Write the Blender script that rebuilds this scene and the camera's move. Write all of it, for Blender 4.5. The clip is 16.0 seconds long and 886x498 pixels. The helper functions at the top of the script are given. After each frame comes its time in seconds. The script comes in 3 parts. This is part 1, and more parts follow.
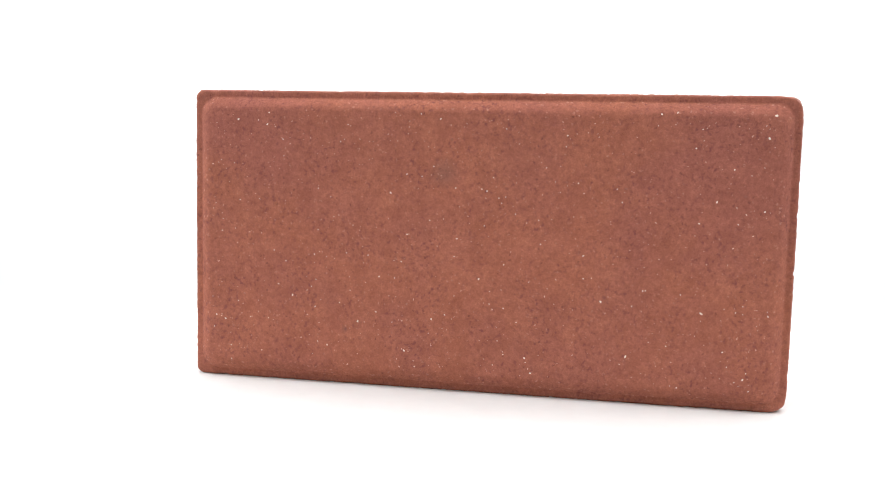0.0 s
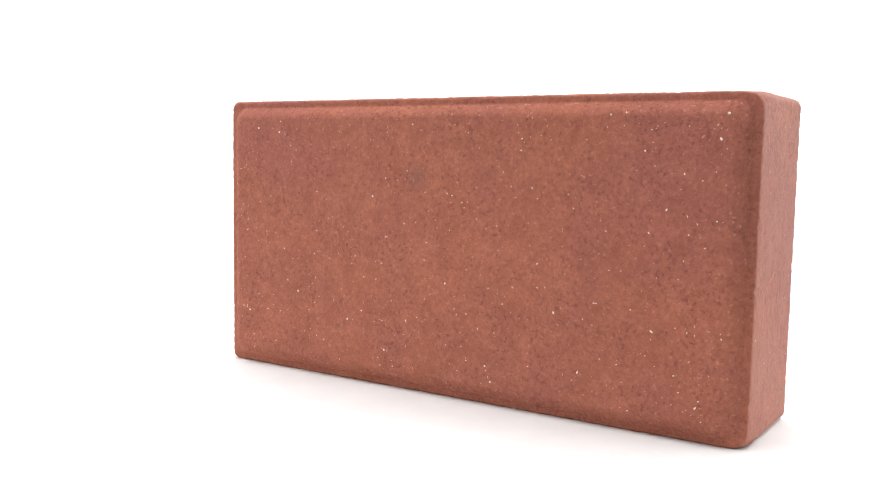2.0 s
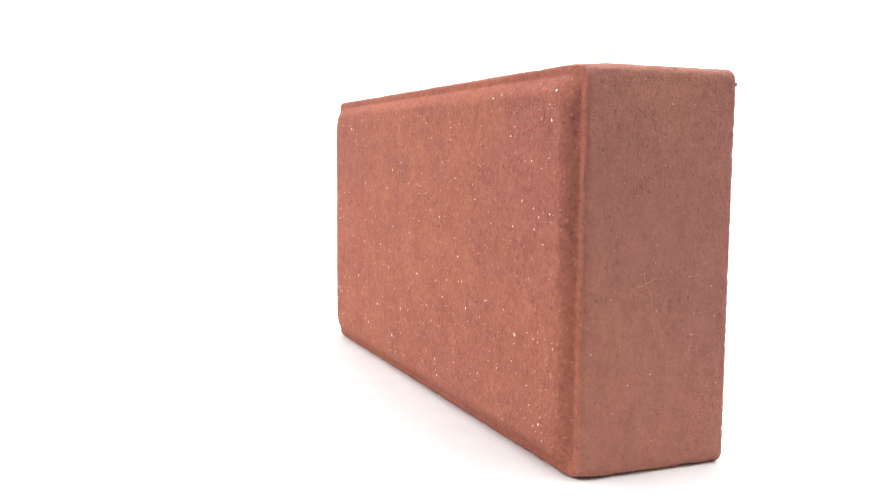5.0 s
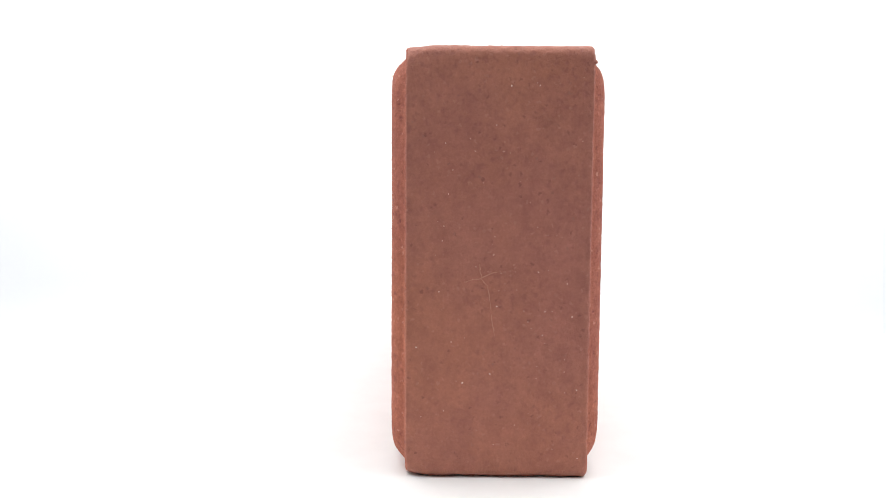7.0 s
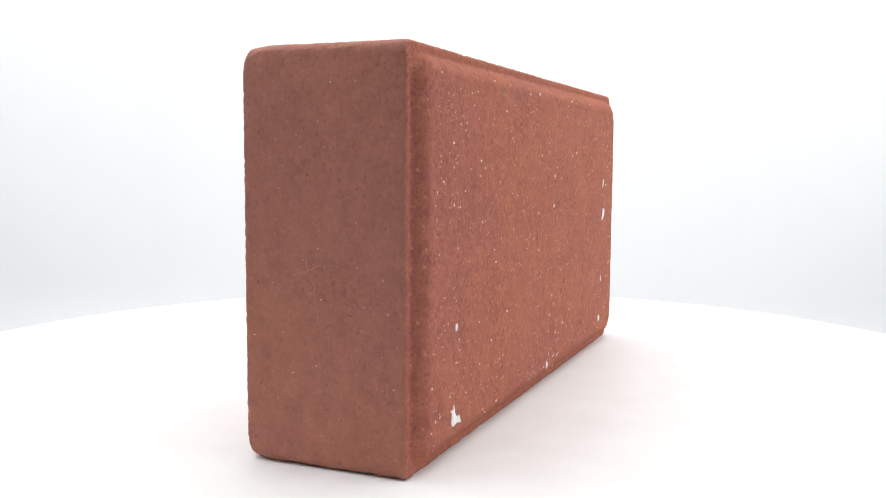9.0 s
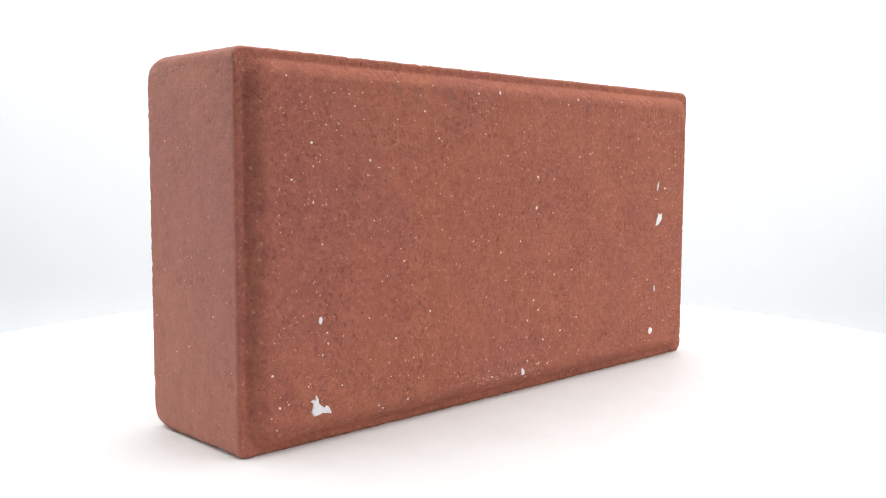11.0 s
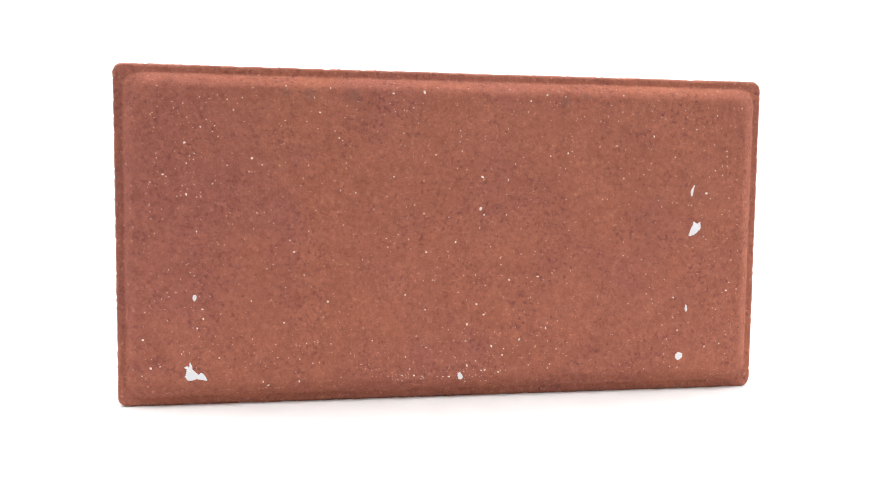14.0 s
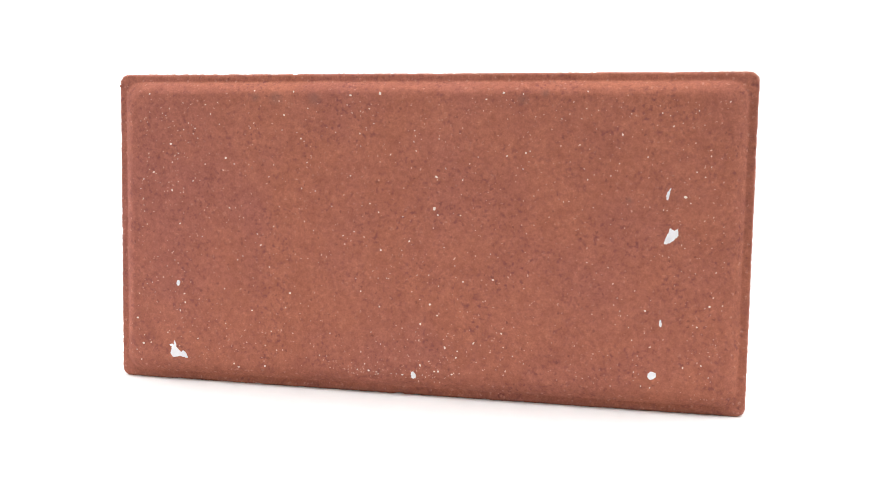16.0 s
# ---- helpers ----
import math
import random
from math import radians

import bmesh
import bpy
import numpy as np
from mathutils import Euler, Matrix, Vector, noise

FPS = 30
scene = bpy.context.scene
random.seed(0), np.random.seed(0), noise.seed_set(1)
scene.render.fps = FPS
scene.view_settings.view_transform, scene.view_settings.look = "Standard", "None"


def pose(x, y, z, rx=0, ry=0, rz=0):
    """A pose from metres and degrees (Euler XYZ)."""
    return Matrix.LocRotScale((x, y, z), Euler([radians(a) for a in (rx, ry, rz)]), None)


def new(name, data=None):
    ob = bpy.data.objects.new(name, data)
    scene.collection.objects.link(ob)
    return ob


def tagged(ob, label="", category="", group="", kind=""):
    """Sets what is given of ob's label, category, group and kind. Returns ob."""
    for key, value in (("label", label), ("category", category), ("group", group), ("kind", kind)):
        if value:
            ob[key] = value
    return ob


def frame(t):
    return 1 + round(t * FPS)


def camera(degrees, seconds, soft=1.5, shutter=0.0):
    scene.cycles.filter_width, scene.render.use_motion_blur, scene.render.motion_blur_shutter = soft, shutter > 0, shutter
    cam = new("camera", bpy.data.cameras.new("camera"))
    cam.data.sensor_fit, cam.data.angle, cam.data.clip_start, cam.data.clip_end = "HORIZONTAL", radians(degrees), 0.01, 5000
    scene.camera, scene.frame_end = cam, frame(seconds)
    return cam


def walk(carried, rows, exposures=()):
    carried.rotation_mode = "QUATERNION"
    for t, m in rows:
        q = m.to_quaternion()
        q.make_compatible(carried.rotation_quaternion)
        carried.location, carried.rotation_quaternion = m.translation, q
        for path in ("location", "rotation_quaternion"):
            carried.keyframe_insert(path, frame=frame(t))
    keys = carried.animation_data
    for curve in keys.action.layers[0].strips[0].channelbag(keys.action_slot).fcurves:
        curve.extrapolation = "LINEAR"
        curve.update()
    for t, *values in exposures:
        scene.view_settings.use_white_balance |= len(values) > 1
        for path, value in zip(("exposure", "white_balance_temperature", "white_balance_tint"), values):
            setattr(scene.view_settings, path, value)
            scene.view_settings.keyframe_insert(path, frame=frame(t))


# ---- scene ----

# ---------------------------------------------------------------- camera
# a phone on a stand, 7 cm above the platter; it shakes by a few tenths of a degree
# seconds, x, y, z, tilt down, yaw, roll
PATH = [
    (0, -0.0062, -0.3189, 0.0743, 4.99, 0.30, 1.15),
    (0.5, -0.0059, -0.3190, 0.0738, 5.05, 0.24, 1.21),
    (1, -0.0042, -0.3196, 0.0744, 4.96, 0.09, 1.10),
    (1.5, -0.0038, -0.3191, 0.0750, 4.89, -0.01, 1.16),
    (2, -0.0034, -0.3193, 0.0752, 4.85, -0.06, 1.19),
    (2.5, -0.0035, -0.3188, 0.0748, 4.90, -0.14, 1.19),
    (3, -0.0033, -0.3189, 0.0747, 4.95, -0.12, 1.17),
    (5.5, -0.0025, -0.3178, 0.0733, 5.13, -0.02, 1.10),
    (6, -0.0025, -0.3174, 0.0728, 5.16, -0.03, 1.08),
    (6.5, -0.0029, -0.3170, 0.0729, 5.30, -0.03, 1.10),
    (7, -0.0029, -0.3165, 0.0726, 5.41, -0.06, 1.15),
    (7.5, -0.0037, -0.3164, 0.0726, 5.44, -0.06, 1.21),
    (8, -0.0034, -0.3163, 0.0725, 5.43, -0.11, 1.22),
    (8.5, -0.0043, -0.3160, 0.0725, 5.40, -0.10, 1.22),
    (9, -0.0037, -0.3152, 0.0725, 5.44, 0.00, 1.19),
    (9.5, -0.0038, -0.3155, 0.0728, 5.46, 0.02, 1.18),
    (12, -0.0043, -0.3168, 0.0732, 5.50, 0.04, 1.04),
    (12.5, -0.0044, -0.3170, 0.0733, 5.51, 0.04, 1.04),
    (13, -0.0040, -0.3166, 0.0732, 5.49, 0.05, 1.10),
    (13.5, -0.0041, -0.3169, 0.0732, 5.50, 0.01, 1.10),
    (14, -0.0037, -0.3167, 0.0732, 5.48, 0.02, 1.10),
    (14.5, -0.0038, -0.3164, 0.0733, 5.47, 0.01, 1.08),
    (15, -0.0036, -0.3164, 0.0735, 5.47, 0.02, 1.13),
    (15.5, -0.0037, -0.3158, 0.0735, 5.49, -0.01, 1.12),
    (16, -0.0034, -0.3155, 0.0736, 5.52, -0.03, 1.18),
]
cam = camera(51.1, 16.0, soft=0.8)
walk(cam, [(t, pose(x, y, z, 0, 0, yaw) @ pose(0, 0, 0, 90 - tilt, 0, 0) @ pose(0, 0, 0, 0, 0, roll))
           for t, x, y, z, tilt, yaw, roll in PATH],
     exposures=[(0.0, -0.26), (3.0, -0.28), (5.5, -0.17), (6.0, -0.16), (6.5, -0.22), (7.0, -0.34),
                (7.5, -0.44), (8.5, -0.56), (9.7, -0.62), (11.8, -0.43), (13.0, -0.27), (14.5, -0.09), (16.0, -0.08)])

# the platter turns clockwise at an even speed, and its disc wobbles a little on the shaft
TURN_START, TURN_SPEED = -10.47, -11.355      # degrees, degrees a second
WOBBLE = pose(0, 0, 0, 0.787, 0.341, 0)
BRICK_AT = (0.0056, 0.0106, 0.0)              # the middle of the brick's foot, on the platter


def platter_pose(t):
    return pose(0, 0, -0.0006, 0, 0, TURN_START + TURN_SPEED * t) @ WOBBLE


# ---------------------------------------------------------------- light
world = bpy.data.worlds.new("world")
world.use_nodes = True
world.node_tree.nodes["Background"].inputs["Color"].default_value = (0.9, 0.95, 1.0, 1)
world.node_tree.nodes["Background"].inputs["Strength"].default_value = 0.02
scene.world = world


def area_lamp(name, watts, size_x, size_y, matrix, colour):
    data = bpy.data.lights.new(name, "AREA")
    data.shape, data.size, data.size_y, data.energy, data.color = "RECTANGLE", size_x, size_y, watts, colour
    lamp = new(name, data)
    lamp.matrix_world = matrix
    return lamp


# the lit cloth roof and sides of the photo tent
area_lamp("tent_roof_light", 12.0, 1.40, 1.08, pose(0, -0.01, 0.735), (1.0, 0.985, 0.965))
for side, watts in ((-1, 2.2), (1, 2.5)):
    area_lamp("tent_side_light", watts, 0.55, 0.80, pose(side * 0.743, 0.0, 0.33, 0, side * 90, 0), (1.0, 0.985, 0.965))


# ---------------------------------------------------------------- materials
def material(name, rough=0.8, spec=0.4):
    m = bpy.data.materials.new(name)
    m.use_nodes = True
    nt = m.node_tree
    b = nt.nodes["Principled BSDF"]
    b.inputs["Roughness"].default_value = rough
    b.inputs["Specular IOR Level"].default_value = spec
    return m, nt, b


def coords(nt):
    return nt.nodes.new("ShaderNodeTexCoord").outputs["Object"]


def noise_tex(nt, vec, scale, detail=3.0, rough=0.55):
    n = nt.nodes.new("ShaderNodeTexNoise")
    n.inputs["Scale"].default_value, n.inputs["Detail"].default_value, n.inputs["Roughness"].default_value = scale, detail, rough
    nt.links.new(vec, n.inputs["Vector"])
    return n.outputs["Fac"]


def ramp(nt, fac, stops):
    r = nt.nodes.new("ShaderNodeValToRGB")
    el = r.color_ramp.elements
    while len(el) < len(stops):
        el.new(0.5)
    for e, (at, c) in zip(el, stops):
        e.position, e.color = at, (*c, 1) if len(c) == 3 else c
    nt.links.new(fac, r.inputs["Fac"])
    return r.outputs["Color"]


def mix(nt, fac, a, b, how="MIX"):
    m = nt.nodes.new("ShaderNodeMix")
    m.data_type, m.blend_type = "RGBA", how
    for value, socket in ((fac, m.inputs[0]), (a, m.inputs[6]), (b, m.inputs[7])):
        if isinstance(value, bpy.types.NodeSocket):
            nt.links.new(value, socket)
        elif isinstance(value, (int, float)):
            socket.default_value = value
        else:
            socket.default_value = (*value, 1)
    return m.outputs[2]


def bump(nt, b, height, strength, distance):
    n = nt.nodes.new("ShaderNodeBump")
    n.inputs["Strength"].default_value, n.inputs["Distance"].default_value = strength, distance
    nt.links.new(height, n.inputs["Height"])
    nt.links.new(n.outputs["Normal"], b.inputs["Normal"])


# grey stains on the two faces: place and radius, in the brick's own space
# broad purplish zones, slightly darker, near the ends of the faces
ZONES = ((0.085, 0.0247, 0.058, 0.034), (0.078, -0.0247, 0.076, 0.030), (-0.080, -0.0247, 0.085, 0.022))
STAINS = ((0.0511, 0.0247, 0.0924, 0.0013), (0.0444, 0.0247, 0.0921, 0.0019), (0.0316, 0.0247, 0.0918, 0.0019), (-0.0334, 0.0247, 0.0916, 0.0016), (-0.0400, 0.0247, 0.0934, 0.0012), (-0.0651, 0.0247, 0.0625, 0.0009), (-0.0445, -0.0247, 0.0195, 0.0010), (-0.0113, -0.0247, 0.0735, 0.0040))


def brick_material(name, tones, rough, spec, grit, purple):
    m, nt, b = material(name, rough, spec)
    co = coords(nt)
    # warp the place a little, so that no grain comes out round
    warp = nt.nodes.new("ShaderNodeTexNoise")
    warp.inputs["Scale"].default_value, warp.inputs["Detail"].default_value = 1300, 2
    nt.links.new(co, warp.inputs["Vector"])
    shift = nt.nodes.new("ShaderNodeVectorMath")
    shift.operation = "MULTIPLY_ADD"
    nt.links.new(warp.outputs["Color"], shift.inputs[0])
    shift.inputs[1].default_value = (0.0014, 0.0014, 0.0014)
    nt.links.new(co, shift.inputs[2])
    bent = shift.outputs[0]
    base = ramp(nt, noise_tex(nt, co, 42, 4, 0.6), list(zip((0.30, 0.52, 0.74), tones)))
    # broad purplish clouds of weathering
    cloud = ramp(nt, noise_tex(nt, co, 34, 6, 0.68), [(0.42, (0, 0, 0)), (0.66, (1, 1, 1))])
    col = mix(nt, mix(nt, purple, (0, 0, 0), cloud), base, tuple(c * f for c, f in zip(tones[1], (0.80, 0.78, 1.02))))
    ragged = nt.nodes.new("ShaderNodeVectorMath")
    ragged.operation = "MULTIPLY_ADD"
    drift = nt.nodes.new("ShaderNodeTexNoise")
    drift.inputs["Scale"].default_value, drift.inputs["Detail"].default_value = 70, 5
    nt.links.new(co, drift.inputs["Vector"])
    nt.links.new(drift.outputs["Color"], ragged.inputs[0])
    ragged.inputs[1].default_value = (0.05, 0.05, 0.05)
    nt.links.new(co, ragged.inputs[2])
    for x, y, z, r in ZONES:
        way = nt.nodes.new("ShaderNodeVectorMath")
        way.operation = "DISTANCE"
        nt.links.new(ragged.outputs[0], way.inputs[0])
        way.inputs[1].default_value = (x + 0.025, y + 0.025, z + 0.025)
        ring = nt.nodes.new("ShaderNodeMapRange")
        ring.inputs["From Min"].default_value, ring.inputs["From Max"].default_value = r * 0.4, r * 1.3
        ring.inputs["To Min"].default_value, ring.inputs["To Max"].default_value = 0.55, 0.0
        nt.links.new(way.outputs["Value"], ring.inputs["Value"])
        col = mix(nt, ring.outputs[0], col, tuple(c * f for c, f in zip(tones[1], (0.86, 0.84, 1.06))))
    # fine lighter and darker mottling of the sand in the mix, at two sizes
    grain = ramp(nt, noise_tex(nt, bent, 680, 5, 0.75), [(0.30, (0.66, 0.64, 0.67)), (0.46, (0.93, 0.92, 0.93)), (0.56, (1.06, 1.06, 1.06)), (0.72, (1.42, 1.52, 1.56))])
    col = mix(nt, 0.62 * grit, col, grain, "MULTIPLY")
    dust = ramp(nt, noise_tex(nt, co, 1500, 3, 0.7), [(0.34, (0.80, 0.79, 0.80)), (0.52, (1.0, 1.0, 1.0)), (0.70, (1.22, 1.26, 1.28))])
    col = mix(nt, 0.6 * grit, col, dust, "MULTIPLY")
    # softer blotches, a few millimetres wide
    blotch = ramp(nt, noise_tex(nt, bent, 230, 4, 0.65), [(0.32, (0.84, 0.81, 0.82)), (0.5, (1.0, 1.0, 1.0)), (0.68, (1.12, 1.13, 1.12))])
    col = mix(nt, 0.6, col, blotch, "MULTIPLY")
    # small hollows between the grains, in swarms, their shade put into the colour
    hollow = ramp(nt, noise_tex(nt, co, 760, 1.5, 0.5), [(0.52, (0, 0, 0)), (0.74, (1, 1, 1))])
    swarm = ramp(nt, noise_tex(nt, co, 75, 4, 0.6), [(0.40, (0.25, 0.25, 0.25)), (0.62, (1, 1, 1))])
    hollow = mix(nt, 1.0, hollow, swarm, "MULTIPLY")
    col = mix(nt, mix(nt, 0.1 + 0.85 * grit, (0, 0, 0), hollow), col, (0.235, 0.078, 0.070))
    # grey stains
    for x, y, z, r in STAINS:
        way = nt.nodes.new("ShaderNodeVectorMath")
        way.operation = "DISTANCE"
        nt.links.new(bent, way.inputs[0])
        way.inputs[1].default_value = (x + 0.0007, y + 0.0007, z + 0.0007)
        ring = nt.nodes.new("ShaderNodeMapRange")
        ring.inputs["From Min"].default_value, ring.inputs["From Max"].default_value = r * 0.3, r * 1.5
        ring.inputs["To Min"].default_value, ring.inputs["To Max"].default_value = 0.36, 0.0
        nt.links.new(way.outputs["Value"], ring.inputs["Value"])
        col = mix(nt, ring.outputs[0], col, (0.20, 0.115, 0.10))
    vor = nt.nodes.new("ShaderNodeTexVoronoi")
    vor.inputs["Scale"].default_value = 850
    nt.links.new(bent, vor.inputs["Vector"])
    pick = nt.nodes.new("ShaderNodeSeparateColor")
    nt.links.new(vor.outputs["Color"], pick.inputs[0])
    near = ramp(nt, vor.outputs["Distance"], [(0.20, (1, 1, 1)), (0.45, (0, 0, 0))])
    # single dark specks
    few = ramp(nt, pick.outputs[0], [(0.93, (0, 0, 0)), (0.97, (1, 1, 1))])
    dark = mix(nt, 1.0, few, near, "MULTIPLY")
    col = mix(nt, mix(nt, 0.5, (0, 0, 0), dark), col, (0.16, 0.056, 0.048))
    # single pale grains
    pale_pick = ramp(nt, pick.outputs[1], [(0.82, (0, 0, 0)), (0.93, (1, 1, 1))])
    pale = mix(nt, 1.0, pale_pick, near, "MULTIPLY")
    col = mix(nt, mix(nt, 0.62 * grit, (0, 0, 0), pale), col, (0.60, 0.29, 0.215))
    nt.links.new(col, b.inputs["Base Color"])
    relief = mix(nt, 0.3, noise_tex(nt, bent, 1100, 4, 0.75), mix(nt, 1.0, (0.8, 0.8, 0.8), hollow, "SUBTRACT"))
    bump(nt, b, relief, 0.85, 0.0005)
    return m


def grain_material():
    m, nt, b = material("pale_sand_grain", 0.55, 0.5)
    geo = nt.nodes.new("ShaderNodeNewGeometry")
    col = ramp(nt, geo.outputs["Random Per Island"], [(0.0, (0.50, 0.21, 0.15)), (0.5, (0.62, 0.33, 0.245)), (0.85, (0.78, 0.52, 0.41)), (1.0, (0.88, 0.72, 0.60))])
    nt.links.new(col, b.inputs["Base Color"])
    return m


def plain_material(name, low, high, scale, rough, spec=0.3, relief=0.0):
    m, nt, b = material(name, rough, spec)
    co = coords(nt)
    n = noise_tex(nt, co, scale, 4, 0.6)
    nt.links.new(ramp(nt, n, [(0.3, low), (0.7, high)]), b.inputs["Base Color"])
    if relief:
        bump(nt, b, noise_tex(nt, co, scale * 5, 3), 0.4, relief)
    return m


M_BRICK = brick_material("red_pressed_concrete", ((0.410, 0.141, 0.088), (0.430, 0.151, 0.095), (0.450, 0.161, 0.105)), 0.87, 0.15, 0.9, 0.4)
# the moulded sides carry a thin greyish film of cement
M_SIDE = brick_material("red_concrete_with_cement_film", ((0.400, 0.146, 0.092), (0.434, 0.163, 0.106), (0.466, 0.183, 0.121)), 0.62, 0.38, 0.4, 0.35)
M_GRAIN = grain_material()
M_QUARTZ = plain_material("white_quartz", (0.86, 0.70, 0.60), (0.95, 0.88, 0.81), 900, 0.35, 0.5)
M_MORTAR = plain_material("white_mortar", (0.82, 0.81, 0.83), (0.92, 0.92, 0.94), 700, 0.9, 0.2, 0.0002)
M_SCRATCH = plain_material("pale_scratch", (0.47, 0.20, 0.135), (0.54, 0.26, 0.185), 900, 0.6, 0.4)
M_PLATTER = plain_material("white_platter", (0.80, 0.80, 0.80), (0.84, 0.84, 0.84), 60, 0.55, 0.3)
M_TENT = plain_material("white_tent_cloth", (0.85, 0.866, 0.884), (0.868, 0.882, 0.896), 14, 0.95, 0.1, 0.0001)
M_DARK_PANEL = plain_material("dark_grey_panel", (0.20, 0.20, 0.20), (0.24, 0.24, 0.24), 6, 0.9, 0.2)
M_BASE = plain_material("grey_plastic", (0.45, 0.45, 0.46), (0.52, 0.52, 0.53), 80, 0.5, 0.4)


# ---------------------------------------------------------------- helpers of this scene
def mesh_object(name, bm, mat, smooth=True):
    me = bpy.data.meshes.new(name)
    bm.to_mesh(me)
    bm.free()
    me.materials.append(mat)
    if smooth:
        me.polygons.foreach_set("use_smooth", [True] * len(me.polygons))
    return new(name, me)


def part(name, bm, mat, parent, label="", smooth=True):
    ob = mesh_object(name, bm, mat, smooth)
    ob.parent = parent
    return tagged(ob, label)


def slab(name, lo, hi, mat, label):
    bm = bmesh.new()
    bmesh.ops.create_cube(bm, size=1.0)
    for v in bm.verts:
        v.co = [lo[i] if v.co[i] < 0 else hi[i] for i in range(3)]
    return tagged(mesh_object(name, bm, mat, False), label, kind="structure")


def turned(profile, steps=160):
    """A solid turned about the z axis from (radius, height) pairs that start and end on the axis."""
    bm = bmesh.new()
    rings = []
    for r, z in profile:
        if r == 0:
            rings.append([bm.verts.new((0, 0, z))])
        else:
            rings.append([bm.verts.new((r * math.cos(2 * math.pi * k / steps), r * math.sin(2 * math.pi * k / steps), z)) for k in range(steps)])
    for a, b in zip(rings, rings[1:]):
        for k in range(steps):
            j = (k + 1) % steps
            ring = [a[k % len(a)], a[j % len(a)], b[j % len(b)], b[k % len(b)]]
            face = [v for i, v in enumerate(ring) if v not in ring[:i]]
            if len(face) > 2:
                bm.faces.new(face)
    bmesh.ops.recalc_face_normals(bm, faces=bm.faces)
    return bm


# ---------------------------------------------------------------- the light tent and the unseen dark box added before it
FLOOR_Z, TENT_W, TENT_BACK, TENT_FRONT, TENT_TOP = -0.15, 0.75, 0.54, -0.70, 0.75
PANEL_FRONT = -1.5


def build_tent():
    # one sheet: floor, a curved rise, and the back wall
    line = [(TENT_FRONT, FLOOR_Z)]
    rise = 0.10
    for k in range(25):
        a = math.pi / 2 * k / 24
        line.append((TENT_BACK - rise + rise * math.sin(a), FLOOR_Z + rise - rise * math.cos(a)))
    line.append((TENT_BACK, TENT_TOP))
    bm = bmesh.new()
    inner = [[bm.verts.new((x, y, z)) for y, z in line] for x in (-TENT_W, TENT_W)]
    outer = [[bm.verts.new((x, y + (0.004 if i else 0), z - 0.004)) for i, (y, z) in enumerate(line)] for x in (-TENT_W, TENT_W)]
    for i in range(len(line) - 1):
        bm.faces.new((inner[0][i], inner[1][i], inner[1][i + 1], inner[0][i + 1]))
        bm.faces.new((outer[0][i], outer[0][i + 1], outer[1][i + 1], outer[1][i]))
        for s in (0, 1):
            bm.faces.new((inner[s][i], inner[s][i + 1], outer[s][i + 1], outer[s][i]))
    for i in (0, -1):
        bm.faces.new((inner[0][i], outer[0][i], outer[1][i], inner[1][i]))
    bmesh.ops.recalc_face_normals(bm, faces=bm.faces)
    tagged(mesh_object("backdrop", bm, M_TENT), "seamless white sweep curving up behind the turntable", kind="structure")
    w = TENT_W
    slab("wall_left", (-w - 0.006, TENT_FRONT, FLOOR_Z - 0.01), (-w - 0.0005, TENT_BACK + 0.01, TENT_TOP), M_TENT, "white cloth side of the photo tent")
    slab("wall_right", (w + 0.0005, TENT_FRONT, FLOOR_Z - 0.01), (w + 0.006, TENT_BACK + 0.01, TENT_TOP), M_TENT, "white cloth side of the photo tent")
    slab("ceiling", (-w - 0.006, TENT_FRONT, TENT_TOP + 0.001), (w + 0.006, TENT_BACK + 0.01, TENT_TOP + 0.007), M_TENT, "white cloth roof of the photo tent")
    # unseen dark panels close the open side, added to keep front-facing surfaces darker
    f = PANEL_FRONT
    slab("dark_panel_left", (-w - 0.03, f, FLOOR_Z - 0.01), (-w - 0.007, TENT_FRONT, TENT_TOP + 0.007), M_DARK_PANEL, "unseen dark grey panel added beside the open side")
    slab("dark_panel_right", (w + 0.007, f, FLOOR_Z - 0.01), (w + 0.03, TENT_FRONT, TENT_TOP + 0.007), M_DARK_PANEL, "unseen dark grey panel added beside the open side")
    slab("dark_panel_front", (-w - 0.03, f - 0.02, FLOOR_Z - 0.01), (w + 0.03, f - 0.001, TENT_TOP + 0.007), M_DARK_PANEL, "unseen dark grey panel added facing the open side")
    slab("dark_panel_top", (-w - 0.03, f, TENT_TOP + 0.008), (w + 0.03, TENT_FRONT - 0.001, TENT_TOP + 0.03), M_DARK_PANEL, "unseen dark grey panel added above, before the tent")
    slab("dark_panel_bottom", (-w - 0.03, f, FLOOR_Z - 0.03), (w + 0.03, TENT_FRONT - 0.001, FLOOR_Z - 0.011), M_DARK_PANEL, "unseen dark grey panel added below, before the tent")


build_tent()

# ---------------------------------------------------------------- the turntable
PLATTER_R = 0.205


